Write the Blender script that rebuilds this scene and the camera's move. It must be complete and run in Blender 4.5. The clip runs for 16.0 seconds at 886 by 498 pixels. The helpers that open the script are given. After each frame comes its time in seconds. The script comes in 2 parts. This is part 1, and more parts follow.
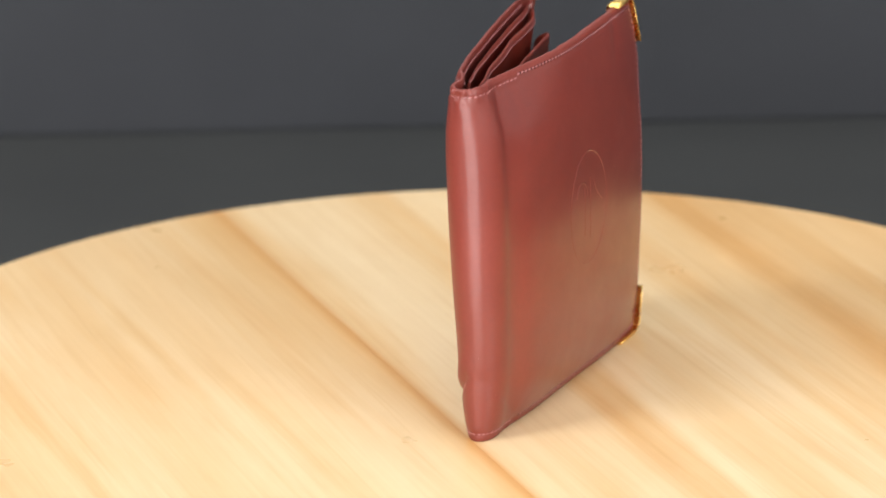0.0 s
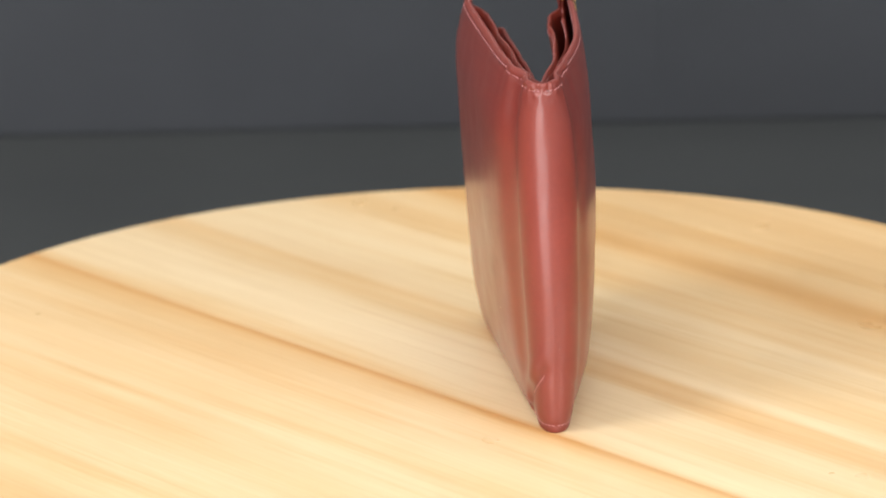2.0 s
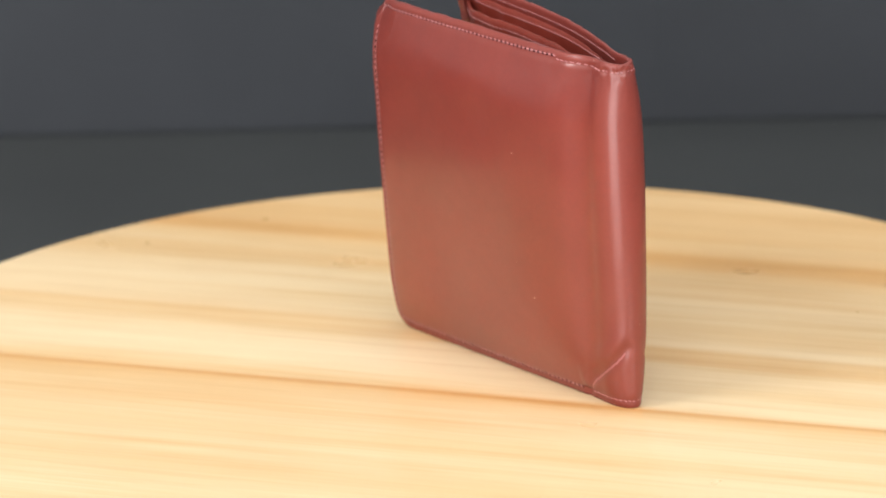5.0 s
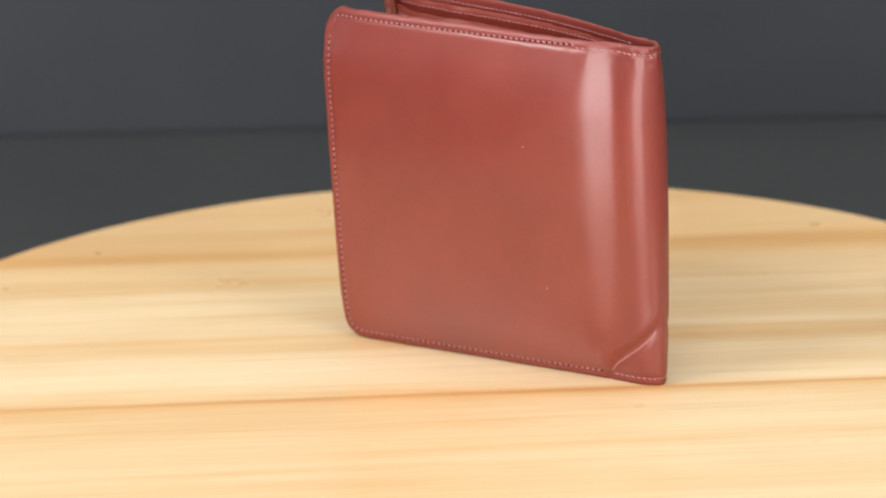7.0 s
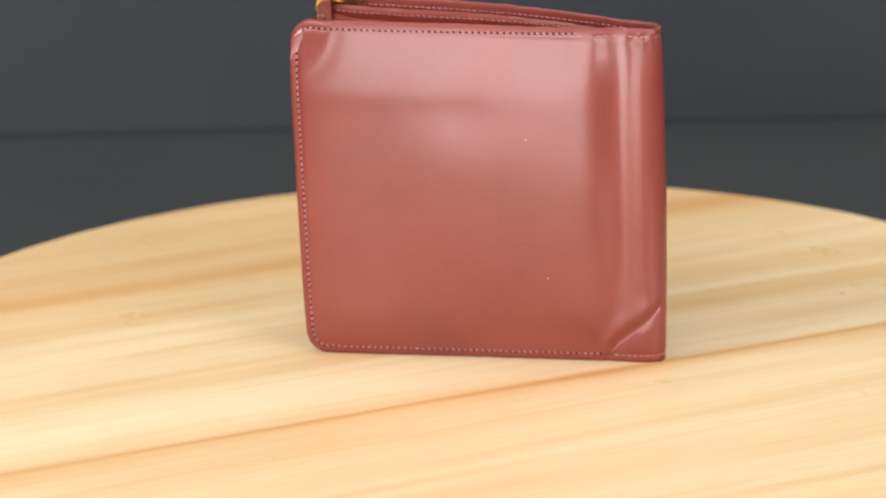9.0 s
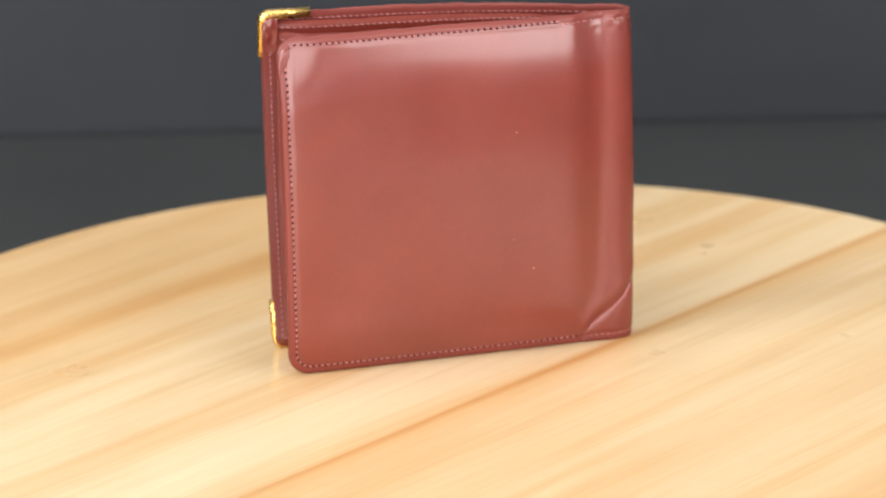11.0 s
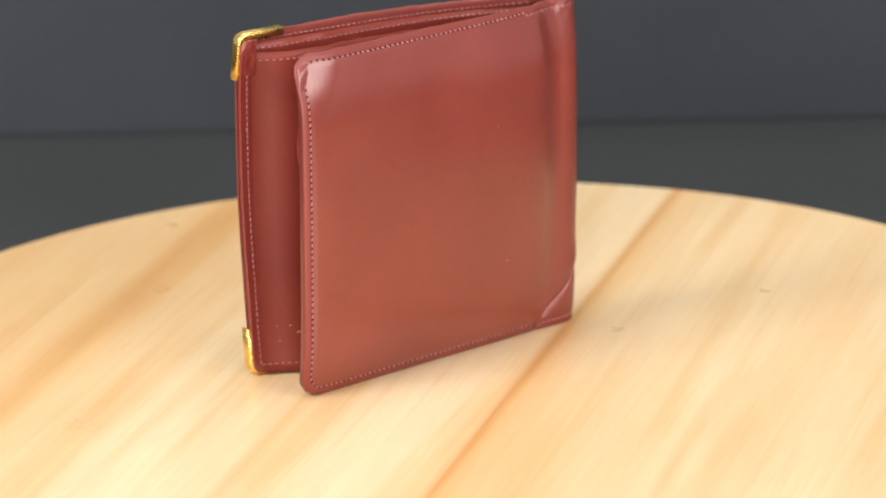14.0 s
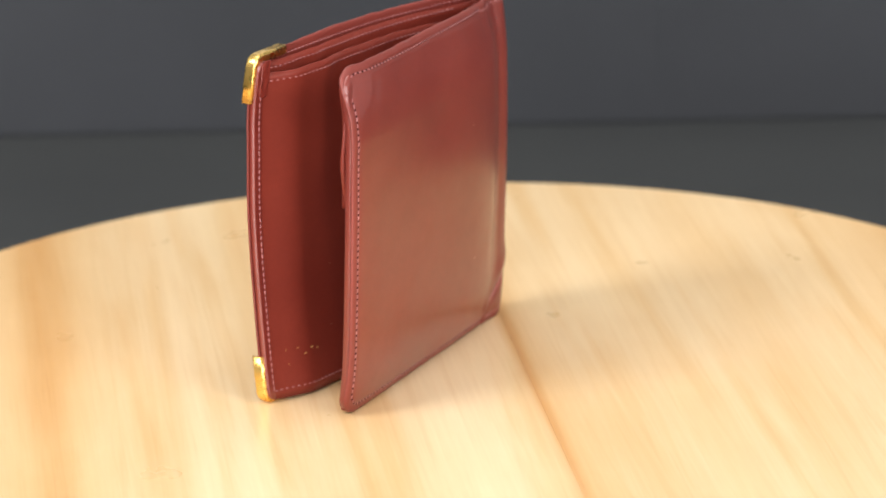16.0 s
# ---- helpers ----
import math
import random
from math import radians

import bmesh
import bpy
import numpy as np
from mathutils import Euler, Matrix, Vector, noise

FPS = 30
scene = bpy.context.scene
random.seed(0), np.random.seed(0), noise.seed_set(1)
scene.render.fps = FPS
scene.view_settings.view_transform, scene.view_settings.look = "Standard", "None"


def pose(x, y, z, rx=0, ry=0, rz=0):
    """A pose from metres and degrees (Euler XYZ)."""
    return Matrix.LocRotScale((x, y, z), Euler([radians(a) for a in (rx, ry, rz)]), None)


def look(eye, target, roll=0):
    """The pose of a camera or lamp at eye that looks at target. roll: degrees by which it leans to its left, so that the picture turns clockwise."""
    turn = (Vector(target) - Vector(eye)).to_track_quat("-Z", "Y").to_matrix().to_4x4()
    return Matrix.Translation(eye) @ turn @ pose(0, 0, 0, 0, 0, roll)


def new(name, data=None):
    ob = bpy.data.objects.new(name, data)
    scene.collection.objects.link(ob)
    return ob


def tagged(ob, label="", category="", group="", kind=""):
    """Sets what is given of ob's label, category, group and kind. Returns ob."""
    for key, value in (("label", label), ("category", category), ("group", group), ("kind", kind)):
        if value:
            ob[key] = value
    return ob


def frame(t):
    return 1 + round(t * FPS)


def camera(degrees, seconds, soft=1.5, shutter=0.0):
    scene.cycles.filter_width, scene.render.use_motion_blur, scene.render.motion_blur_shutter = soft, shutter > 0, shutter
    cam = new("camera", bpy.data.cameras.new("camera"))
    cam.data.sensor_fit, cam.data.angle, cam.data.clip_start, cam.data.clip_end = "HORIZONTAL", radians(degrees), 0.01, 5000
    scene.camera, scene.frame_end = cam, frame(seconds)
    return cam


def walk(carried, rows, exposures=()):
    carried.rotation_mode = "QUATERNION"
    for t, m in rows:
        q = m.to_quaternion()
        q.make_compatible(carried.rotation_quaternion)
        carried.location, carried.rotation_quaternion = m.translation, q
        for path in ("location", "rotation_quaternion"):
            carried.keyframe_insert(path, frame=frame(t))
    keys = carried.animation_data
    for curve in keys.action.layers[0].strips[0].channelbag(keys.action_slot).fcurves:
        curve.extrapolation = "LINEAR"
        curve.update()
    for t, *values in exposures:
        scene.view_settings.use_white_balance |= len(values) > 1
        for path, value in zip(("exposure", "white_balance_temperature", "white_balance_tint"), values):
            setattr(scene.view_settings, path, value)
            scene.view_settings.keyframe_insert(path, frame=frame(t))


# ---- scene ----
# ---- the camera ----
def aim(eye, yaw, pitch):
    y, p = radians(yaw), radians(pitch)
    return Vector(eye) + Vector((math.sin(y) * math.cos(p), math.cos(y) * math.cos(p), math.sin(p)))


EYE = (0.0, -1.10196, 0.38089)
cam = camera(11.868, 16.0, soft=1.8)
STAND = look(EYE, aim(EYE, -0.253, -17.403), -1.329)
walk(cam, [(0, STAND), (16, STAND)], [(0, 0.0, 6500, 10), (1.5, 0.02, 6430, 9), (3.0, 0.05, 6360, 8), (6.5, -0.04, 6320, 8), (7.5, -0.08, 6380, 9), (9.0, -0.08, 6330, 9), (12.5, 0.0, 6500, 10), (16, 0.1, 6500, 10)])
cam.data.dof.use_dof, cam.data.dof.focus_distance, cam.data.dof.aperture_fstop = True, 1.11, 17.0

# ---- the light: assumed softboxes, all out of view, in an assumed studio room ----
world = bpy.data.worlds.new("room_air")
world.use_nodes = True
world.node_tree.nodes["Background"].inputs[0].default_value = (0.75, 0.85, 1.0, 1)
world.node_tree.nodes["Background"].inputs[1].default_value = 0.02
scene.world = world
scene.view_settings.exposure = 0.0


def softbox(name, eye, target, wide, high, watts, colour=(1, 1, 1)):
    lamp = bpy.data.lights.new(name, "AREA")
    lamp.shape, lamp.size, lamp.size_y, lamp.energy, lamp.color = "RECTANGLE", wide, high, watts, colour
    ob = new(name, lamp)
    ob.matrix_world = look(eye, target)
    return ob


# Unseen lamp, drawn tall and low so the leather's flat side shows sheen.
softbox("softbox_front", (-0.30, -1.52, 0.32), (0, 0, 0.20), 1.1, 1.78, 36.0, (0.98, 0.985, 1.0))
# Fill added to brighten the wallet's right-facing side; no lamp is seen there.
softbox("softbox_fill_right", (0.98, -1.12, 0.66), (0, 0, 0.05), 0.9, 0.7, 17.0, (0.985, 0.985, 0.99))
softbox("softbox_side", (-0.98, -0.50, 1.00), (0, 0, 0.03), 0.5, 0.5, 14.5, (0.985, 0.985, 0.99))
# Overhead fill, added to soften the wallet's shadow; no lamp is in view.
softbox("softbox_fill_top", (0.0, 0.05, 1.45), (0, 0.02, 0), 1.2, 1.0, 11.0, (1.0, 0.99, 0.98))

# ---- materials ----
def nodes_of(name):
    m = bpy.data.materials.new(name)
    m.use_nodes = True
    nt = m.node_tree
    return m, nt, nt.nodes["Principled BSDF"]


def add(nt, kind, **props):
    n = nt.nodes.new(kind)
    for k, v in props.items():
        if k == "operation":
            n.operation = v
        elif k == "blend_type":
            n.blend_type = v
        elif k == "data_type":
            n.data_type = v
        else:
            n.inputs[k].default_value = v
    return n


def ramp(nt, stops, source=None):
    r = nt.nodes.new("ShaderNodeValToRGB")
    while len(r.color_ramp.elements) < len(stops):
        r.color_ramp.elements.new(0.5)
    for e, (p, col) in zip(r.color_ramp.elements, stops):
        e.position, e.color = p, (*col, 1) if len(col) == 3 else col
    if source is not None:
        nt.links.new(source, r.inputs[0])
    return r


def mixed(nt, kind, fac, a, b):
    n = nt.nodes.new("ShaderNodeMix")
    n.data_type, n.blend_type = "RGBA", kind
    for key, v in ((0, fac), (6, a), (7, b)):
        if isinstance(v, bpy.types.NodeSocket):
            nt.links.new(v, n.inputs[key])
        elif key == 0:
            n.inputs[0].default_value = v
        else:
            n.inputs[key].default_value = (*v, 1)
    return n.outputs[2]


def noise_tex(nt, coords, scale, detail=3.0, rough=0.55, distort=0.0):
    n = nt.nodes.new("ShaderNodeTexNoise")
    n.inputs["Scale"].default_value, n.inputs["Detail"].default_value = scale, detail
    n.inputs["Roughness"].default_value, n.inputs["Distortion"].default_value = rough, distort
    nt.links.new(coords, n.inputs["Vector"])
    return n.outputs["Fac"]


def object_coords(nt, scale=(1, 1, 1), turn=0.0):
    t = nt.nodes.new("ShaderNodeTexCoord")
    m = nt.nodes.new("ShaderNodeMapping")
    m.inputs["Rotation"].default_value = (0, 0, radians(turn))
    nt.links.new(t.outputs["Object"], m.inputs["Vector"])
    s = nt.nodes.new("ShaderNodeMapping")
    s.inputs["Scale"].default_value = scale
    nt.links.new(m.outputs[0], s.inputs["Vector"])
    return s.outputs[0]


def bumped(nt, bsdf, height, strength, distance):
    b = nt.nodes.new("ShaderNodeBump")
    b.inputs["Strength"].default_value, b.inputs["Distance"].default_value = strength, distance
    nt.links.new(height, b.inputs["Height"])
    nt.links.new(b.outputs[0], bsdf.inputs["Normal"])


def leather(name, deep, light, rough, coat, gloss=0.7):
    m, nt, b = nodes_of(name)
    co = object_coords(nt)
    big = noise_tex(nt, co, 28, 4, 0.6)
    fine = noise_tex(nt, co, 900, 4, 0.6)
    tone = ramp(nt, [(0.3, deep), (0.72, light)], big)
    grain = ramp(nt, [(0.35, (0.95, 0.94, 0.94)), (0.7, (1.03, 1.03, 1.03))], fine)
    col = mixed(nt, "MULTIPLY", 1.0, tone.outputs[0], grain.outputs[0])
    speck = ramp(nt, [(0.835, (0, 0, 0)), (0.85, (1, 1, 1))], noise_tex(nt, co, 650, 1, 0.4))
    col = mixed(nt, "MIX", speck.outputs[0], col, (0.45, 0.3, 0.25))
    nt.links.new(col, b.inputs["Base Color"])
    rr = ramp(nt, [(0.3, (rough - 0.05,) * 3), (0.75, (rough + 0.07,) * 3)], noise_tex(nt, co, 60, 3))
    # where the leather is rubbed it has lost its polish
    wear = nt.nodes.new("ShaderNodeAttribute")
    wear.attribute_name = "wear"
    dull = mixed(nt, "MIX", wear.outputs["Fac"], rr.outputs[0], (0.62, 0.62, 0.62))
    nt.links.new(dull, b.inputs["Roughness"])
    polish = nt.nodes.new("ShaderNodeMapRange")
    polish.inputs["To Min"].default_value, polish.inputs["To Max"].default_value = coat, coat * 0.2
    nt.links.new(wear.outputs["Fac"], polish.inputs["Value"])
    nt.links.new(polish.outputs[0], b.inputs["Coat Weight"])
    b.inputs["Coat Roughness"].default_value = 0.21
    b.inputs["Specular IOR Level"].default_value, b.inputs["Specular Tint"].default_value = gloss, (1.0, 0.78, 0.72, 1)
    bumped(nt, b, fine, 0.10, 0.00008)
    return m


LEATHER = leather("polished_burgundy_leather", (0.150, 0.0182, 0.012), (0.196, 0.027, 0.017), 0.40, 0.68)
INNER = leather("inner_burgundy_leather", (0.15, 0.022, 0.014), (0.20, 0.031, 0.019), 0.42, 0.1, 0.3)
# Near-black red: the shade inside a needle hole, given as colour.
HOLE_SHADE = leather("shadowed_needle_hole", (0.040, 0.007, 0.007), (0.060, 0.011, 0.011), 0.8, 0.0, 0.08)
WORN = leather("rubbed_pale_leather", (0.26, 0.07, 0.065), (0.40, 0.15, 0.14), 0.42, 0.2)


def thread():
    m, nt, b = nodes_of("mauve_thread")
    co = object_coords(nt)
    c = ramp(nt, [(0.3, (0.25, 0.085, 0.085)), (0.7, (0.43, 0.18, 0.175))], noise_tex(nt, co, 400, 2))
    nt.links.new(c.outputs[0], b.inputs["Base Color"])
    b.inputs["Roughness"].default_value = 0.6
    return m


def gold():
    m, nt, b = nodes_of("polished_gold_plate")
    co = object_coords(nt)
    c = ramp(nt, [(0.3, (0.85, 0.52, 0.12)), (0.7, (0.95, 0.64, 0.2))], noise_tex(nt, co, 120, 3))
    nt.links.new(c.outputs[0], b.inputs["Base Color"])
    b.inputs["Metallic"].default_value = 1.0
    r = ramp(nt, [(0.3, (0.24,) * 3), (0.75, (0.33,) * 3)], noise_tex(nt, co, 500, 4))
    nt.links.new(r.outputs[0], b.inputs["Roughness"])
    return m


GRAIN = 19.8          # degrees by which the boards' grain leans from the y axis
SPAN = 0.40           # metres that the board colours cover across the grain


def pine():
    m, nt, b = nodes_of("lacquered_pine")
    flat = object_coords(nt, (1, 1, 1), -GRAIN)
    warp = noise_tex(nt, object_coords(nt, (7, 2.2, 7), -GRAIN), 1.0, 3, 0.5)
    sep = nt.nodes.new("ShaderNodeSeparateXYZ")
    nt.links.new(flat, sep.inputs[0])
    # distance across the grain, wavering along it
    sway = add(nt, "ShaderNodeMath", operation="MULTIPLY_ADD")
    sway.inputs[1].default_value, sway.inputs[2].default_value = 0.026, -0.013
    nt.links.new(warp, sway.inputs[0])
    # near the glued joint the streaks run straight
    across = add(nt, "ShaderNodeMath", operation="ADD")
    nt.links.new(sep.outputs[0], across.inputs[0])
    away = add(nt, "ShaderNodeMath", operation="ADD")
    away.inputs[1].default_value = 0.017
    nt.links.new(sep.outputs[0], away.inputs[0])
    absd = add(nt, "ShaderNodeMath", operation="ABSOLUTE")
    nt.links.new(away.outputs[0], absd.inputs[0])
    gate = nt.nodes.new("ShaderNodeMapRange")
    gate.inputs["From Min"].default_value, gate.inputs["From Max"].default_value = 0.002, 0.03
    nt.links.new(absd.outputs[0], gate.inputs["Value"])
    bend = add(nt, "ShaderNodeMath", operation="MULTIPLY")
    nt.links.new(sway.outputs[0], bend.inputs[0])
    nt.links.new(gate.outputs[0], bend.inputs[1])
    nt.links.new(bend.outputs[0], across.inputs[1])
    norm = nt.nodes.new("ShaderNodeMapRange")
    norm.inputs["From Min"].default_value, norm.inputs["From Max"].default_value = -SPAN / 2, SPAN / 2
    nt.links.new(across.outputs[0], norm.inputs["Value"])
    bright, cream, straw, honey, rust, amber = ((0.74, 0.572, 0.35), (0.725, 0.54, 0.316), (0.70, 0.495, 0.266), (0.67, 0.44, 0.212),
                                                (0.63, 0.375, 0.155), (0.59, 0.315, 0.108))
    streaks = [(-190, straw), (-150, honey), (-124, straw), (-104, cream), (-88, straw), (-70, cream), (-56, straw), (-44, cream), (-34, cream), (-26, straw),
               (-20.5, honey), (-17.4, amber), (-14.8, cream), (-9, bright), (8, bright), (24, cream), (29, straw), (33, honey), (37, cream), (56, bright), (74, cream),
               (80, straw), (88, cream), (99, straw), (105, honey), (109.5, rust), (115, rust), (122, honey), (130, straw), (158, honey), (190, straw)]
    base = ramp(nt, [((w / 1000 + SPAN / 2) / SPAN, c) for w, c in streaks], norm.outputs[0])
    # growth rings and fibres drawn out along the grain
    rings = noise_tex(nt, object_coords(nt, (62, 2.6, 60), -GRAIN), 1.0, 5, 0.58, 0.5)
    fibre = noise_tex(nt, object_coords(nt, (900, 25, 900), -GRAIN), 1.0, 3, 0.6)
    cloud = noise_tex(nt, object_coords(nt, (27, 8, 22), -GRAIN), 1.0, 4, 0.6, 0.4)
    r1 = ramp(nt, [(0.34, (1.05, 1.06, 1.07)), (0.5, (0.99, 0.975, 0.94)), (0.60, (0.94, 0.86, 0.73)), (0.72, (0.88, 0.72, 0.52))], rings)
    veins = noise_tex(nt, object_coords(nt, (330, 7, 200), -GRAIN), 1.0, 4, 0.6, 0.8)
    r4 = ramp(nt, [(0.40, (1.02, 1.02, 1.02)), (0.56, (0.98, 0.96, 0.92)), (0.68, (0.90, 0.82, 0.70))], veins)
    r2 = ramp(nt, [(0.3, (0.98, 0.97, 0.96)), (0.7, (1.02, 1.02, 1.02))], fibre)
    r3 = ramp(nt, [(0.32, (1.04, 1.05, 1.08)), (0.7, (0.95, 0.90, 0.84))], cloud)
    col = mixed(nt, "MULTIPLY", 0.85, base.outputs[0], r1.outputs[0])
    col = mixed(nt, "MULTIPLY", 1.0, col, r2.outputs[0])
    col = mixed(nt, "MULTIPLY", 0.5, col, r4.outputs[0])
    col = mixed(nt, "MULTIPLY", 0.9, col, r3.outputs[0])
    nt.links.new(col, b.inputs["Base Color"])
    rr = ramp(nt, [(0.3, (0.27,) * 3), (0.7, (0.36,) * 3)], noise_tex(nt, object_coords(nt), 40, 3))
    nt.links.new(rr.outputs[0], b.inputs["Roughness"])
    b.inputs["Coat Weight"].default_value, b.inputs["Coat Roughness"].default_value = 0.35, 0.2
    bumped(nt, b, fibre, 0.05, 0.0002)
    return m


def cloth(name, dark, light, weave):
    m, nt, b = nodes_of(name)
    co = object_coords(nt)
    big = ramp(nt, [(0.3, dark), (0.72, light)], noise_tex(nt, co, 9, 5, 0.6))
    fine = noise_tex(nt, co, weave, 3, 0.6)
    g = ramp(nt, [(0.3, (0.94,) * 3), (0.7, (1.05,) * 3)], fine)
    nt.links.new(mixed(nt, "MULTIPLY", 1.0, big.outputs[0], g.outputs[0]), b.inputs["Base Color"])
    b.inputs["Roughness"].default_value = 0.85
    bumped(nt, b, fine, 0.15, 0.0003)
    return m


def gilt():
    m, nt, b = nodes_of("rubbed_gilt_foil")
    c = ramp(nt, [(0.35, (0.30, 0.15, 0.05)), (0.6, (0.62, 0.42, 0.14))], noise_tex(nt, object_coords(nt), 900, 2))
    nt.links.new(c.outputs[0], b.inputs["Base Color"])
    b.inputs["Metallic"].default_value, b.inputs["Roughness"].default_value = 0.3, 0.5
    return m


THREAD, GOLD, GILT, PINE = thread(), gold(), gilt(), pine()
GREY_CLOTH = cloth("grey_felt", (0.0222, 0.0234, 0.0268), (0.0298, 0.0313, 0.0355), 700)
DARK_CLOTH = cloth("charcoal_felt", (0.0192, 0.0208, 0.0208), (0.0258, 0.0278, 0.0272), 700)
PLASTER = cloth("pale_plaster", (0.62, 0.62, 0.62), (0.70, 0.70, 0.70), 300)
STEEL = cloth("dull_steel", (0.3, 0.3, 0.3), (0.4, 0.4, 0.4), 200)
STEEL.node_tree.nodes["Principled BSDF"].inputs["Metallic"].default_value = 1.0

# ---- helpers for meshes ----
def part(name, bm, material, parent=None, label="", smooth=True):
    me = bpy.data.meshes.new(name)
    bmesh.ops.recalc_face_normals(bm, faces=bm.faces)
    bm.to_mesh(me)
    bm.free()
    me.materials.append(material)
    if smooth:
        me.polygons.foreach_set("use_smooth", [True] * len(me.polygons))
    ob = new(name, me)
    if parent is not None:
        ob.parent = parent
    if label:
        tagged(ob, label)
    return ob


def box(bm, lo, hi):
    vs = [bm.verts.new((x, y, z)) for x in (lo[0], hi[0]) for y in (lo[1], hi[1]) for z in (lo[2], hi[2])]
    for q in ((0, 1, 3, 2), (4, 6, 7, 5), (0, 4, 5, 1), (2, 3, 7, 6), (0, 2, 6, 4), (1, 5, 7, 3)):
        bm.faces.new([vs[i] for i in q])


def block(name, lo, hi, material, parent=None, label="", bevel=0.0):
    bm = bmesh.new()
    box(bm, lo, hi)
    if bevel:
        bmesh.ops.bevel(bm, geom=bm.edges[:], offset=bevel, segments=3, profile=0.6, affect="EDGES")
    return part(name, bm, material, parent, label, smooth=False)


def skin(bm, rows, closed_u=False, closed_v=False):
    """Quads over a grid of points."""
    vs = [[bm.verts.new(p) for p in r] for r in rows]
    nu, nv = len(vs), len(vs[0])
    for i in range(nu if closed_u else nu - 1):
        for j in range(nv if closed_v else nv - 1):
            q = [vs[i][j], vs[(i + 1) % nu][j], vs[(i + 1) % nu][(j + 1) % nv], vs[i][(j + 1) % nv]]
            bm.faces.new(q)
    return vs


# ---- the setting ----
TABLE_Z = -0.045
WALL_Y = 0.406
FLOOR_Z = TABLE_Z - 0.75
support = tagged(block("table_top", (-1.0, -0.31, TABLE_Z - 0.03), (1.0, 0.66, TABLE_Z), DARK_CLOTH),
                 "broad table top covered in charcoal felt under the turntable", "table", kind="structure")
for x in (-0.94, 0.88):
    for y in (-0.27, 0.54):
        block("leg", (x, y, FLOOR_Z), (x + 0.06, y + 0.06, TABLE_Z - 0.0305), DARK_CLOTH, support, bevel=0.003)
# Floor, walls and ceiling are unseen, added pale to bounce light and reflect.
tagged(block("floor", (-2.2, -2.4, FLOOR_Z - 0.1), (2.2, 1.6, FLOOR_Z), PLASTER), "plain pale floor of an assumed studio, out of view", "floor", kind="structure")
for name, lo, hi in (("wall_north", (-2.2, 1.6, FLOOR_Z), (2.2, 1.7, 1.8)), ("wall_south", (-2.2, -2.5, FLOOR_Z), (2.2, -2.4, 1.8)),
                     ("wall_west", (-2.3, -2.4, FLOOR_Z), (-2.2, 1.6, 1.8)), ("wall_east", (2.2, -2.4, FLOOR_Z), (2.3, 1.6, 1.8))):
    tagged(block(name, lo, hi, PLASTER), "plain pale wall of an assumed studio, unseen, bouncing light", "wall", kind="structure")
tagged(block("ceiling", (-2.3, -2.5, 1.8), (2.3, 1.7, 1.9), PLASTER), "plain pale ceiling of an assumed studio, out of view", "ceiling", kind="structure")


def backdrop():
    root = tagged(new("backdrop"), "dark grey felt backdrop of upright panels behind the table", "backdrop", kind="structure")
    for x0, x1 in ((-0.95, -0.49), (-0.49, 0.074), (0.074, 0.53), (0.53, 0.95)):
        low = TABLE_Z - 0.001
        edge = [(WALL_Y + 0.02, 0.2), (WALL_Y, 0.2)]
        edge += [(WALL_Y + 0.003 * (1 - math.cos(k * math.pi / 16)), low + 0.003 * (1 - math.sin(k * math.pi / 16))) for k in range(9)]
        edge.append((WALL_Y + 0.02, low))
        bm = bmesh.new()
        grid = skin(bm, [[(x, y, z) for y, z in edge] for x in (x0 + 0.00005, x1 - 0.00005)], closed_v=True)
        for row in grid:
            bm.faces.new(row)
        part("backdrop_panel", bm, GREY_CLOTH, root, smooth=False)
    block("backing_board", (-0.95, WALL_Y + 0.021, TABLE_Z), (0.95, WALL_Y + 0.03, 0.198), DARK_CLOTH, root)
    return root


backdrop()

# ---- the turntable ----
DISC_R, DISC_X, DISC_Y, DISC_T = 0.1802, 0.0042, -0.0032, 0.018
G_ACROSS = Vector((math.cos(radians(GRAIN)), math.sin(radians(GRAIN)), 0))
G_ALONG = Vector((-math.sin(radians(GRAIN)), math.cos(radians(GRAIN)), 0))


def board(w0, w1, parent):
    """One board of the round top, between two joints across the grain."""
    mid = Vector((DISC_X, DISC_Y, 0))
    wc = mid.dot(G_ACROSS)

    def outline(r, gap):
        lo, hi = max(-r * 0.9999, w0 - wc + gap), min(r * 0.9999, w1 - wc - gap)
        a0, a1 = math.acos(hi / r), math.acos(lo / r)
        angles = [a0 + (a1 - a0) * i / 48 for i in range(49)]
        ring = [(r * math.cos(a), r * math.sin(a)) for a in angles] + [(r * math.cos(a), -r * math.sin(a)) for a in reversed(angles)]
        return [mid + G_ACROSS * u + G_ALONG * v for u, v in ring]

    bm = bmesh.new()
    rows = []
    for inset, gap, z in ((0.003, 0.000015, -DISC_T), (0.0008, 0.000015, -DISC_T + 0.001), (0, 0.000015, -DISC_T + 0.003), (0, 0.000015, -0.0016), (0.0004, 0.000015, -0.0006),
                          (0.0016, 0.000015, 0.0)):
        rows.append([(p.x, p.y, z) for p in outline(DISC_R - inset, gap)])
    vs = skin(bm, rows, closed_v=True)
    bm.faces.new(vs[0])
    bm.faces.new(vs[-1])
    return part("board", bm, PINE, parent, smooth=False)


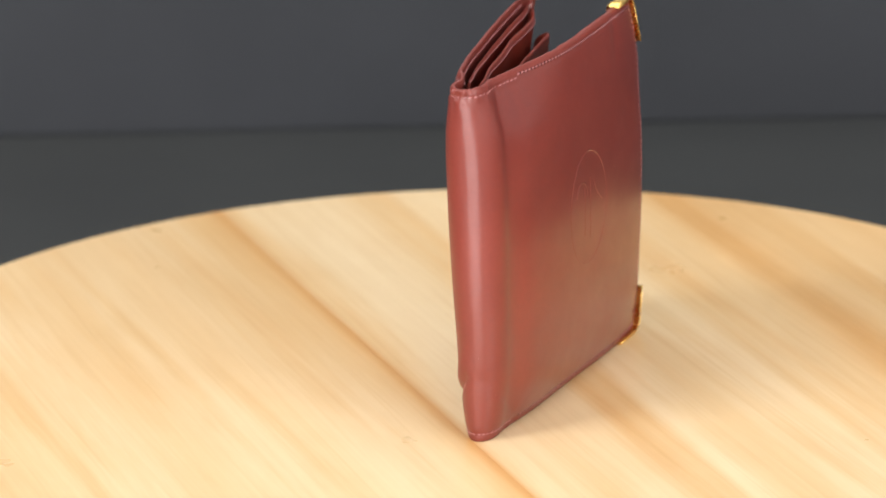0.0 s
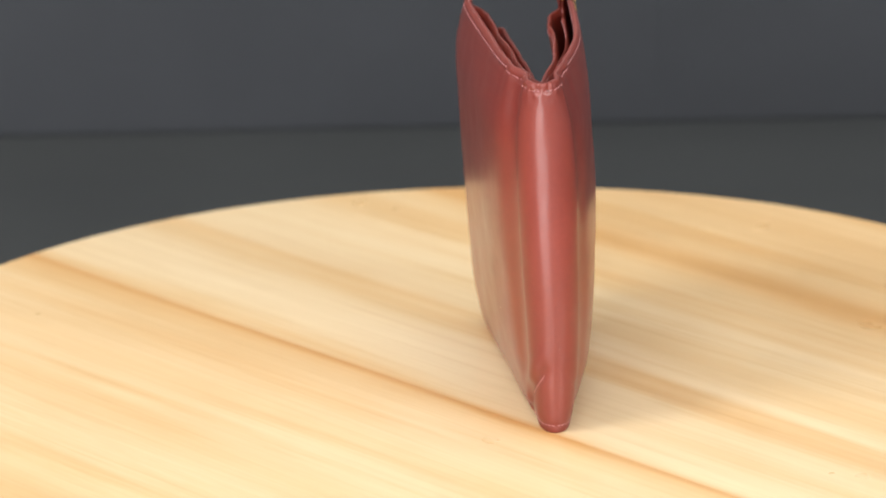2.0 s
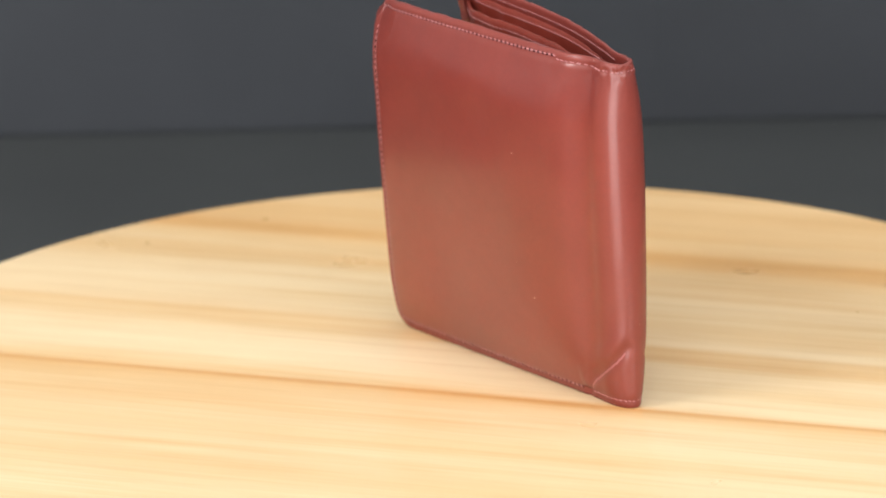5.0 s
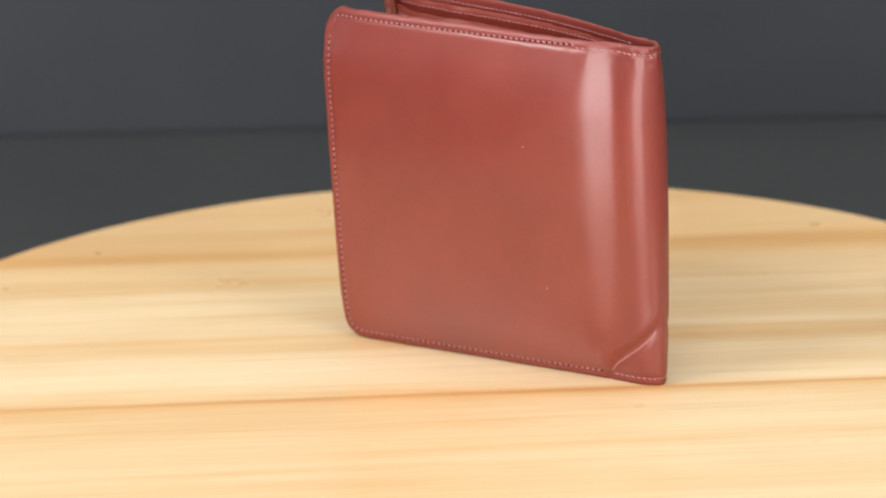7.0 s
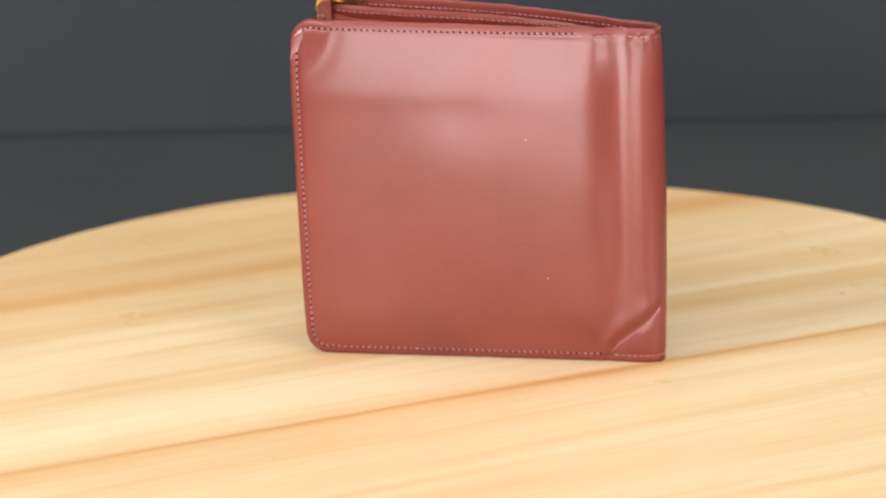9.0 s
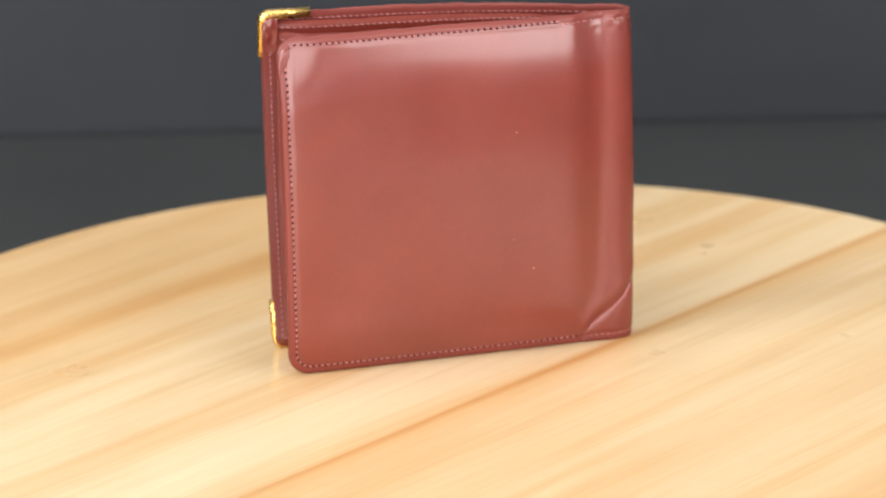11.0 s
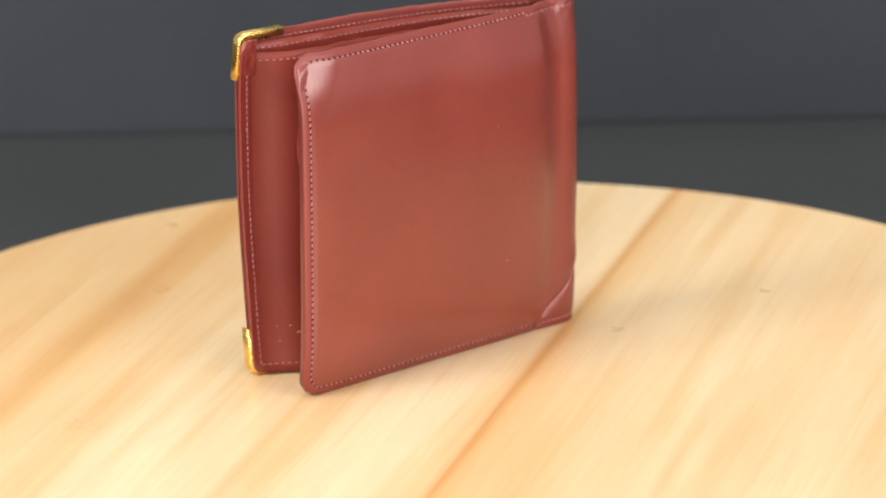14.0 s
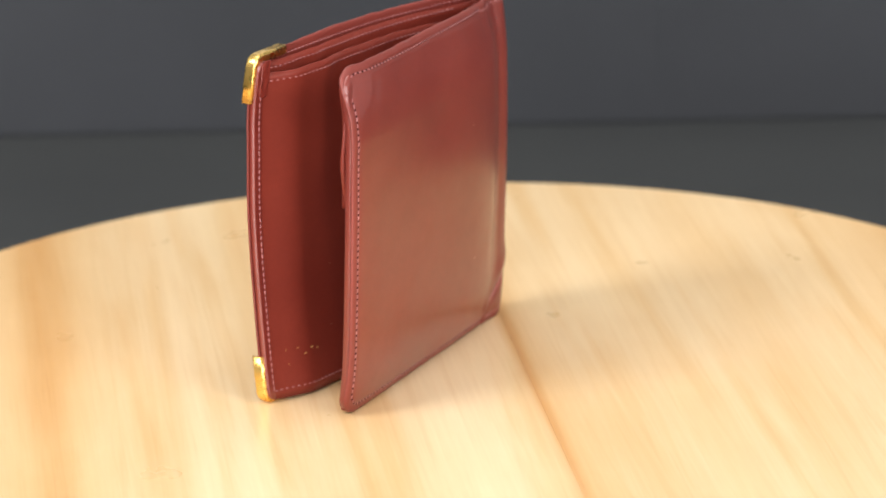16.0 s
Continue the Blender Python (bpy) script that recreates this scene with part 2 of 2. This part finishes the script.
def turntable():
    root = tagged(new("turntable"), "round turntable of honey-coloured lacquered pine boards with rounded rim", "turntable")
    for w0, w1 in ((-0.2, -0.147), (-0.147, -0.017), (-0.017, 0.2)):
        board(w0, w1, root)
    bm = bmesh.new()
    rows = []
    for r, z in ((0.0, TABLE_Z), (0.10, TABLE_Z), (0.10, TABLE_Z + 0.012), (0.096, TABLE_Z + 0.014), (0.06, TABLE_Z + 0.015), (0.06, -DISC_T), (0.0, -DISC_T)):
        rows.append([(r * math.cos(k * math.pi / 32), r * math.sin(k * math.pi / 32), z) for k in range(64)])
    skin(bm, rows, closed_v=True)
    bmesh.ops.remove_doubles(bm, verts=bm.verts, dist=1e-6)
    part("bearing_base", bm, STEEL, root, "dull steel swivel bearing", smooth=False)
    return root


# ---- the wallet: a (along it from the fold), b (out of it) and z, in millimetres ----
FOLD = Vector((3.0, -54.0))
ALONG = Vector((0.335, 0.942)).normalized()
OUT = Vector((ALONG.y, -ALONG.x))
Z_KEYS = (0, 15, 50, 80, 95)
A_KEYS = (6, 14, 30, 50, 75, 98)
BULGE = {-1: ((4.6, 5.3, 6.9, 8.8, 11.6, 14.3), (5.8, 8.0, 10.6, 12.6, 14.7, 16.4), (7.0, 10.6, 14.0, 16.0, 17.3, 18.6), (7.0, 11.0, 14.7, 17.0, 18.8, 20.2), (6.3, 10.8, 15.0, 17.8, 20.4, 22.0)),
         1: ((4.6, 6.0, 8.4, 10.4, 13.0, 14.6), (6.8, 9.6, 12.3, 13.8, 15.2, 15.8), (8.2, 11.1, 14.0, 15.6, 16.7, 17.2), (8.0, 10.1, 12.9, 14.6, 15.8, 16.2), (6.2, 8.8, 12.4, 15.0, 16.0, 16.4))}
NOSE, HINGE, TURN = -1.6, 6.0, 11.5
TOP = {-1: 96.2, 1: 96.3}
END = {-1: 97.35, 1: 98.0}


def curve(keys, vals, x):
    """A smooth curve through the values (cubic, with slopes from the neighbours)."""
    n = len(keys)
    x = min(max(x, keys[0]), keys[-1])
    i = max(k for k in range(n - 1) if keys[k] <= x)

    def slope(k):
        lo, hi = max(k - 1, 0), min(k + 1, n - 1)
        return (vals[hi] - vals[lo]) / (keys[hi] - keys[lo])

    h = keys[i + 1] - keys[i]
    t = (x - keys[i]) / h
    return ((2 * t ** 3 - 3 * t ** 2 + 1) * vals[i] + (t ** 3 - 2 * t ** 2 + t) * h * slope(i)
            + (-2 * t ** 3 + 3 * t ** 2) * vals[i + 1] + (t ** 3 - t ** 2) * h * slope(i + 1))


def bell(x, width):
    return math.exp(-(x / width) ** 2)


def half_width(side, a, z):
    return curve(Z_KEYS, [curve(A_KEYS, row, a) for row in BULGE[side]], z)


def plan(side, s, z):
    """Plan point of the outer face: s is the length from the tip of the fold, in millimetres."""
    turn = TURN
    if s < turn:
        phi = s / turn * math.pi / 2
        nose = NOSE - 0.9 * bell(z - 45, 48)
        a = HINGE - (HINGE - nose) * math.cos(phi)
        b = half_width(side, HINGE, z) * math.sin(phi) ** 0.94
    else:
        a = HINGE + (s - turn)
        t = (s - turn) / 13
        b = half_width(side, HINGE + 13 * (2 - t) * t * t if t < 1 else a, z)
        a += (z / 95 - 0.75) * (s - turn) / 90
    lean = (0.6 - 2.4 * z / 95) * max(0.0, 1 - max(a, 0) / 40)
    return a, side * b + lean


def s_end(side):
    return END[side] - HINGE + TURN


GUSSET = ((3.0, 16.5), (6.0, 13.6), (9.0, 11.0), (12.0, 8.6), (15.0, 6.2), (17.0, 4.0), (17.8, 1.2))


def dents(side, s, z):
    """Hand wear: dimples, creases and the pinched corner of the fold, in millimetres inwards."""
    d = 0.0
    if side < 0:
        d += 0.3 * bell(math.hypot((s - 57) / 1.3, z - 73), 9)
        d += 0.10 * bell(s - 23.5 - (95 - z) * 0.05, 1.4) * max(0, min(1, (z - 82) / 6))
        corner = math.hypot(s_end(side) - s, (TOP[side] - z) * 0.8)
        d += 0.16 * bell(corner - 13.0, 2.6) + 2.5 * max(0.0, 1 - corner / 12.0) ** 1.2
        d += 0.05 * math.sin(s * 4.2 + z * 0.7) * bell(corner - 9.0, 4.0)
        d += 0.04 * math.sin(s * 2.6 - z * 1.9) * bell(math.hypot(s - 21, z - 91), 5.0)
        d += 0.10 * bell(math.hypot(s - 55, (z - 72) * 0.6), 4.5)
    else:
        d += 0.24 * bell(s - 21 + (z - 80) * 0.12, 2.0) * max(0, min(1, (z - 78) / 12))
        d += 0.35 * bell(s - 86 + (95 - z) * 0.35, 2.6) * max(0, min(1, (z - 80) / 9))
        d += 0.12 * bell(s - 13.5, 1.6) * max(0, min(1, (z - 70) / 20))
    d += 0.12 * bell(s - TURN - 0.8, 2.0) * max(0, min(1, (z - 22) / 10)) * max(0, min(1, (94 - z) / 8))
    # the gusset seam, running up from the bottom edge to the fold
    line = float(np.interp(s, [p[0] for p in GUSSET], [p[1] for p in GUSSET]))
    if s < 20:
        off = z - line
        d += 0.95 * bell(off - 0.6, 1.5) * max(0, min(1, s / 4)) * (1.0 if side < 0 else 0.35)
        if side < 0 and off > 0:
            d -= 0.5 * bell(off - 4.5, 3.0) * max(0, min(1, s / 6))
    return d


def drawn_in(side, s, z):
    """How far the panel leans in towards its sewn top edge."""
    d = max(0.0, TOP[side] - z)
    if d > 21:
        return 0.0
    lean = 0.30 * (21 - d) ** 2 / 26 if d > 8 else 1.95 + 0.30 * (8 - d)
    return lean * min(1.0, s / 25) * (1.0 if side < 0 else 0.7)


def skin_depth(side, s, z, lo, hi):
    """Depth of the finished outer face: rolled edge, sewn groove, pillowing and wear."""
    edge = min(z - lo, hi - z, s_end(side) - s)
    roll = (0.55 - 0.2 * max(0.0, 1 - s / 20)) * math.exp(-max(edge, 0) / 0.7)
    stitch = 0.24 * bell(edge - 2.1, 0.6) + 0.12 * math.exp(-max(edge, 0) / 3.0)
    pillow = 0.9 * math.exp(-(s_end(side) - s) / 6.0) + 0.6 * math.exp(-max(z - lo, 0) / 5.0) * min(1.0, s / 25)
    wave = 0.10 * noise.noise(Vector((s * 0.05, z * 0.05, side * 3.0)))
    fray = bell(hi - z, 4.5) * max(0.0, 1 - s / 26)
    wave += 0.85 * fray * noise.noise(Vector((s * 0.75, z * 0.5, side * 5.0))) + 0.4 * fray * noise.noise(Vector((s * 2.2, z * 1.7, side)))
    return roll + stitch + pillow + wave + dents(side, s, z)


def surface(side, s, z, deep=0.0):
    """A point at a depth under the outer face."""
    e = 0.35
    deep += drawn_in(side, s, z)
    a, b = plan(side, s, z)
    a2, b2 = plan(side, min(s + e, 500), z)
    a1, b1 = plan(side, max(s - e, 0.0), z) if s > e else plan(-side, e - s, z)
    t = Vector((a2 - a1, b2 - b1))
    t.normalize()
    nrm = Vector((-t.y, t.x)) * side
    a, b = a - nrm.x * deep, b - nrm.y * deep
    q = FOLD + ALONG * a + OUT * b
    return Vector((q.x / 1000, q.y / 1000, z / 1000))


def z_range(side, s, top, low, end, radius):
    """Bottom and top of a sheet, with rounded free corners."""
    gap = end - s
    cut = 0.0
    if gap < radius:
        cut = radius - math.sqrt(max(0.0, radius ** 2 - (radius - gap) ** 2))
    lift = 0.0 if s < 17.5 else low
    sag = 1.3 * max(0.0, 1 - s / 60)
    worn = 0.30 * noise.noise(Vector((s * 0.23, top * 0.7, side * 2.0))) + 0.12 * noise.noise(Vector((s * 1.1, top, side)))
    return lift + cut, top - cut - sag + worn


def spread(n, tight):
    """n + 1 shares from 0 to 1, drawn together at both ends."""
    return [(1 - tight) * k / n + tight * (0.5 - 0.5 * math.cos(math.pi * k / n)) for k in range(n + 1)]


def cover():
    """The outer leather: one skin folded round, with a turned and stitched edge."""
    bm = bmesh.new()
    us = []
    for side, shares in ((-1, [1 - k for k in spread(110, 0.55)]), (1, spread(110, 0.55)[1:])):
        for k in shares:
            us.append((side, k * (s_end(side) - 0.02)))
    vs = spread(84, 0.75)
    outer, inner, worn = [], [], []
    wear = bm.verts.layers.float.new("wear")
    for side, s in us:
        lo, hi = z_range(side, s, TOP[side], 0.12, s_end(side), 6.0 if side < 0 else 3.0)
        ro, ri, rw = [], [], []
        for v in vs:
            z = lo + (hi - lo) * v
            edge = min(z - lo, hi - z, s_end(side) - s)
            deep = skin_depth(side, s, z, lo, hi)
            rw.append(max(0.0, min(1.0, 2.2 - edge), 0.5 * min(1.0, (12.5 - s) / 4) * (1 + 0.5 * noise.noise(Vector((s * 0.4, z * 0.12, 7.0))))) * (0.85 + 0.15 * noise.noise(Vector((s, z, 1.0)))))
            ro.append(surface(side, s, z, deep))
            ri.append(surface(side, s, z, max(1.75 - 0.5 * math.exp(-edge / 0.6), deep + 0.6)))
        outer.append(ro)
        inner.append(ri)
        worn.append(rw)
    n = len(us)
    grid_o, grid_i = skin(bm, outer), skin(bm, inner)
    m = len(vs)
    for i in range(n):
        for j in range(m):
            grid_o[i][j][wear] = worn[i][j]
            grid_i[i][j][wear] = 1.0
    for i in range(n - 1):
        for j in (0, m - 1):
            bm.faces.new((grid_o[i][j], grid_o[i + 1][j], grid_i[i + 1][j], grid_i[i][j]))
    for i in (0, n - 1):
        for j in range(m - 1):
            bm.faces.new((grid_o[i][j], grid_o[i][j + 1], grid_i[i][j + 1], grid_i[i][j]))
    return bm


def sheet(side, s0, s1, top, low, depth_of, thick=0.9, radius=3.0, waves=0.0, seed=0.0, round_start=False):
    """An inner leather layer at a changing depth under the cover."""
    bm = bmesh.new()
    n, m = 70, 40
    faces = []
    for extra in (0.0, thick):
        rows = []
        for i in range(n + 1):
            s = s0 + (s1 - s0) * i / n
            lo, hi = z_range(side, max(s, 18), top, low, s1, radius)
            if round_start:
                lo2, hi2 = z_range(side, max(18, 18 + (s0 + s1 - s) - s0), top, low, 18 + s1 - s0, radius)
                lo, hi = max(lo, lo2), min(hi, hi2)
            row = []
            for j in range(m + 1):
                z = lo + (hi - lo) * j / m
                w = ripple(s, z, waves, seed)
                rim = 0.25 * math.exp(-(hi - z) / 0.5) * (1 if extra == 0 else -1)
                row.append(surface(side, s, z, depth_of(s, z) + extra + w + rim))
            rows.append(row)
        faces.append(skin(bm, rows))
    a, b = faces
    for i in range(n):
        for j in (0, m):
            bm.faces.new((a[i][j], a[i + 1][j], b[i + 1][j], b[i][j]))
    for i in (0, n):
        for j in range(m):
            bm.faces.new((a[i][j], a[i][j + 1], b[i][j + 1], b[i][j]))
    return bm


def stitches(side, points, deep, length=1.15, wide=0.42, high=0.19, first=0.6):
    """A row of short sewn threads over the leather: points are (s, z) along the seam."""
    bm = bmesh.new()
    walked, nxt = 0.0, first
    for (s0, z0), (s1, z1) in zip(points, points[1:]):
        run = math.hypot(s1 - s0, z1 - z0)
        while nxt < walked + run:
            k = (nxt - walked) / run
            s, z = s0 + (s1 - s0) * k, z0 + (z1 - z0) * k
            ds, dz = (s1 - s0) / run, (z1 - z0) / run
            tilt = 0.12
            rows = []
            for f, w in ((-0.5, 0.45), (-0.3, 1.0), (0.3, 1.0), (0.5, 0.45)):
                ring = []
                for q in range(6):
                    ang = q * math.pi / 3
                    off = math.cos(ang) * wide * 0.5 * w + f * length * tilt
                    up = math.sin(ang) * high * w
                    ring.append(surface(side, s + ds * f * length - dz * off, z + dz * f * length + ds * off, deep(s, z) - up))
                rows.append(ring)
            grid = skin(bm, rows, closed_v=True)
            bm.faces.new(grid[0])
            bm.faces.new(grid[-1])
            nxt += 1.68
        walked += run
    return bm


def rounded_seam(side, inset, start, low, radius):
    """The seam line of a panel: along the top, round the free corners, back along the bottom."""
    e, t, b = s_end(side) - inset, TOP[side] - inset, low + inset
    pts = [(start, t), (e - radius, t)]
    pts += [(e - radius + radius * math.sin(k * math.pi / 12), t - radius + radius * math.cos(k * math.pi / 12)) for k in range(1, 7)]
    pts += [(e, b + radius)]
    pts += [(e - radius + radius * math.cos(k * math.pi / 12), b + radius - radius * math.sin(k * math.pi / 12)) for k in range(1, 7)]
    pts += [(start - 4, b)]
    return pts


def corner_mount(bottom):
    """A gilt channel folded over a corner of the panel, its two legs at a right angle."""
    bm = bmesh.new()
    side, leg, r = 1, 13.2, 3.4
    zc = 0.0 if bottom else 97.0
    sign = 1 if bottom else -1
    end = s_end(1) + 0.7
    path = [(end, zc + sign * leg, 0), (end, zc + sign * (r + 4), 0), (end, zc + sign * r, 0)]
    for k in range(1, 9):
        g = k * math.pi / 16
        path.append((end - r + r * math.cos(g), zc + sign * (r - r * math.sin(g)), g))
    path += [(end - r - 4, zc, math.pi / 2), (end - leg - 1.2, zc, math.pi / 2)]
    half = 1.7
    rim = [(0.75 - 0.75 * math.sin(k * math.pi / 10), 0.75 - 0.75 * math.cos(k * math.pi / 10)) for k in range(6)]
    profile = [(2.3, -half), (1.4, -half)] + [(d, -half + b) for d, b in rim] + [(d, half - b) for d, b in reversed(rim)] + [(0.9, half), (1.05, half)]
    profile += [(1.05, half - 0.3), (0.9, half - 0.4), (0.9, -half + 0.4), (2.3, -half + 0.3)]
    rows = []
    for s, z, g in path:
        inward = (-math.cos(g), sign * math.sin(g))
        row = []
        for dep, b in profile:
            p = surface(side, s + inward[0] * dep, min(max(z, 0), 95), 1.5 - b)
            row.append(Vector((p.x, p.y, (z + inward[1] * dep) / 1000)))
        rows.append(row)
    grid = skin(bm, rows, closed_v=True)
    bm.faces.new(grid[0])
    bm.faces.new(grid[-1])
    return bm


def ribbon(side, points, wide, high, deep=0.0, closed=False):
    """A low raised line following the leather."""
    bm = bmesh.new()
    n = len(points)
    rows = []
    for i in range(n):
        p, q = points[(i - 1) % n if closed else max(i - 1, 0)], points[(i + 1) % n if closed else min(i + 1, n - 1)]
        d = Vector((q[0] - p[0], q[1] - p[1])).normalized()
        s, z = points[i]
        lo, hi = z_range(side, s, TOP[side], 0.12, s_end(side), 3.0)
        base = deep + (skin_depth(side, s, z, lo, hi) if deep < 1 else 0.0)
        row = []
        for off, up in ((-1.0, -0.25), (-0.55, 0.75), (0, 1.0), (0.55, 0.75), (1.0, -0.25)):
            row.append(surface(side, s - d.y * off * wide, z + d.x * off * wide, base - up * high))
        rows.append(row)
    skin(bm, rows, closed_u=closed)
    return bm


def merge(s, depth, side):
    """Inner layers close on to the cover at its free edge."""
    k = max(0.0, min(1.0, (s_end(side) - 1.5 - s) / 14))
    k = k * k * (3 - 2 * k)
    return 1.9 + (depth - 1.9) * k


def ripple(s, z, amount, seed):
    """The waver of an inner layer towards its top edge."""
    kink = 0.9 * bell(s - 78, 4.0) if seed < 8 else 0.0
    return (amount * noise.noise(Vector((s * 0.055, seed, z * 0.012))) + amount * kink) * (z / 95) ** 2


LAYERS = {"note_front": (1, 3.6, 0.0, 0.6, 0.9, 2.0), "card_front": (1, 6.2, 0.9, 1.1, 0.7, 5.0),
          "note_back": (-1, 3.4, 0.0, 0.6, 0.9, 9.0), "card_back": (-1, 5.6, 0.9, 1.1, 0.8, 12.0)}


def layer(key, start, top, low):
    side, depth, extra, thick, amount, seed = LAYERS[key]
    return sheet(side, start, s_end(side) - 1.3, top, low, lambda s, z: merge(s, depth, side) + extra, thick, 3, amount, seed)


def layer_face(key):
    side, depth, extra, thick, amount, seed = LAYERS[key]
    return lambda s, z: merge(s, depth, side) + extra + thick + 0.03 + ripple(s, z, amount, seed)


def wallet():
    root = tagged(new("wallet"), "worn burgundy leather bifold wallet standing half open on the turntable", "wallet")
    part("cover", cover(), LEATHER, root, "polished burgundy leather cover with creased gusset")
    # the front half: note divider, card panel and the turned edge
    part("bill_divider", layer("note_front", 6, 93.8, 0.8), INNER, root)
    part("card_panel", layer("card_front", 8, 91.0, 0.7), INNER, root, "smooth dark burgundy inner card panel")
    part("edge_binding", sheet(1, s_end(1) - 3.6, s_end(1) - 0.3, 95.0, 0.9, lambda s, z: 1.7, 2.3, 2.5, 0.0), LEATHER, root, "turned leather edge binding")
    # the back half
    part("bill_divider", layer("note_back", 6, 93.4, 0.8), INNER, root)
    part("card_panel", layer("card_back", 8, 92.2, 0.7), INNER, root)
    part("pocket_flap", sheet(-1, 30, s_end(-1) - 1.0, 88.0, 54.0, lambda s, z: merge(s, 8.6, -1) + 3.0, 1.0, 15, 0.5, 15.0), INNER, root, "rounded inner pocket flap")
    part("edge_binding", sheet(-1, s_end(-1) - 3.6, s_end(-1) - 0.3, 94.6, 0.9, lambda s, z: 1.7, 2.2, 5.0, 0.0), LEATHER, root, "turned leather edge binding")

    def on_skin(side, s, z):
        lo, hi = z_range(side, s, TOP[side], 0.12, s_end(side), 6.0 if side < 0 else 3.0)
        return skin_depth(side, s, z, lo, hi)

    for side, bend in ((-1, 4.0), (1, 1.6)):
        outer = lambda s, z, side=side: on_skin(side, s, z) - 0.03
        part("seam_stitching", stitches(side, rounded_seam(side, 2.1, 24.0, 0.4, bend), outer), THREAD, root, "mauve thread stitching")
        # No holes are cut: low dark beads between stitches carry their shade.
        part("needle_hole_shade", stitches(side, rounded_seam(side, 2.1, 24.0, 0.4, bend), outer, 0.72, 0.72, 0.10, 1.44), HOLE_SHADE, root, "dark beads coloured like the shade in needle holes along the seam")["kind"] = "stuff"
        part("fold_stitching", stitches(side, [(0.5, TOP[side] - 3.4), (23.0, TOP[side] - 2.9)], outer), THREAD, root)
        part("gusset_stitching", stitches(side, [(0.5, 2.1), (17.5, 2.1)], outer), THREAD, root)
        inside = lambda s, z, side=side: 1.80
        part("lining_stitching", stitches(side, [(14, TOP[side] - 3.0), (s_end(side) - 8, TOP[side] - 2.1)], inside), THREAD, root)
    for key, z in (("note_front", 92.0), ("card_front", 88.9), ("note_back", 91.6), ("card_back", 90.2)):
        side = LAYERS[key][0]
        part("pocket_stitching", stitches(side, [(18, z), (s_end(side) - 5, z)], layer_face(key)), THREAD, root)
    inner_depth = layer_face("card_front")
    part("binding_stitching", stitches(1, [(s_end(1) - 2.3, 92), (s_end(1) - 2.3, 3.2), (s_end(1) - 30, 3.0)], lambda s, z: 4.02 if s > s_end(1) - 3 else inner_depth(s, z)), THREAD, root)
    part("corner_tab", sheet(1, s_end(1) - 4.5, s_end(1) - 1.2, 95.4, 85.0, lambda s, z: 4.05 + 0.3 * noise.noise(Vector((s * 0.6, z * 0.45, 4.0))), 0.5, 1.6, 0.0), LEATHER, root, "crumpled leather tab under the corner mount")
    for bottom in (False, True):
        part("corner_mount", corner_mount(bottom), GOLD, root, "polished gold metal corner mount")
    for side, wide, high in ((-1, 0.42, 0.22), (1, 0.2, 0.1)):
        fold = [(a + (c - a) * k / 4, b + (d - b) * k / 4) for (a, b), (c, d) in zip(GUSSET, GUSSET[1:]) for k in range(4)]
        part("gusset_crease", ribbon(side, [(s + 0.3, z - 0.9 + 0.12 * math.sin(s * 5)) for s, z in fold], wide, high, 0.12), WORN, root, "worn pale crease of the fold gusset")
    # the blind-stamped mark on the front
    ring = [(56 + 13.2 * math.cos(k * math.pi / 40), 50 + 15.5 * math.sin(k * math.pi / 40)) for k in range(80)]
    part("embossed_ring", ribbon(1, ring, 0.28, 0.10, closed=True), LEATHER, root)
    for pts in ([(51 + 4 * math.cos(k / 3), 54 + 4 * math.sin(k / 3)) for k in range(10)], [(57, 58 - k * 1.3) for k in range(14)],
                [(53, 56 - k * 1.3) for k in range(11)], [(60 + 0.12 * k * k, 57 - k) for k in range(8)]):
        part("embossed_stroke", ribbon(1, pts, 0.35, 0.12), LEATHER, root)
    # the gilt stamp on the card panel: worn bars
    for s, z, w in ((90, 11.5, 1.4), (92.5, 13.5, 0.8), (96.0, 13.5, 0.5), (87.5, 12.5, 1.0), (85.0, 11.8, 0.7), (95.5, 9.5, 0.4)):
        part("gilt_stamp", ribbon(1, [(s, z), (s + w * 0.5, z + 0.2), (s + w, z)], 0.16, -0.05, inner_depth(s, z)), GILT, root)
    return root


TURNTABLE = turntable()
WALLET = wallet()

# ---- what moves ----
TURNS = ((0, 0), (0.5, 5.65), (1.0, 13.56), (1.5, 15.93), (2.0, 22.32), (2.5, 29.14), (3.0, 32.54), (3.5, 34.48), (4.0, 42.04), (4.2, 45.0),
         (4.7, 50.2), (5.2, 53.0), (5.7, 57.0), (6.2, 63.2), (6.5, 66.54), (7.0, 72.93), (7.5, 81.0), (8.0, 84.88), (8.5, 87.27), (9.0, 94.31),
         (9.5, 101.5), (10.0, 105.3), (10.5, 110.8), (11.0, 119.6), (11.3, 123.3), (11.5, 123.96), (12.0, 124.47), (12.5, 129.85), (13.0, 137.94),
         (13.5, 141.73), (14.0, 143.84), (14.5, 150.57), (15.0, 158.36), (15.5, 162.21), (16.0, 167.55))


def motions():
    """The turntable turns by fits and starts and carries the wallet round with it."""
    for thing in (TURNTABLE, WALLET):
        walk(thing, [(t, pose(0, 0, 0, 0, 0, turn)) for t, turn in TURNS])


motions()
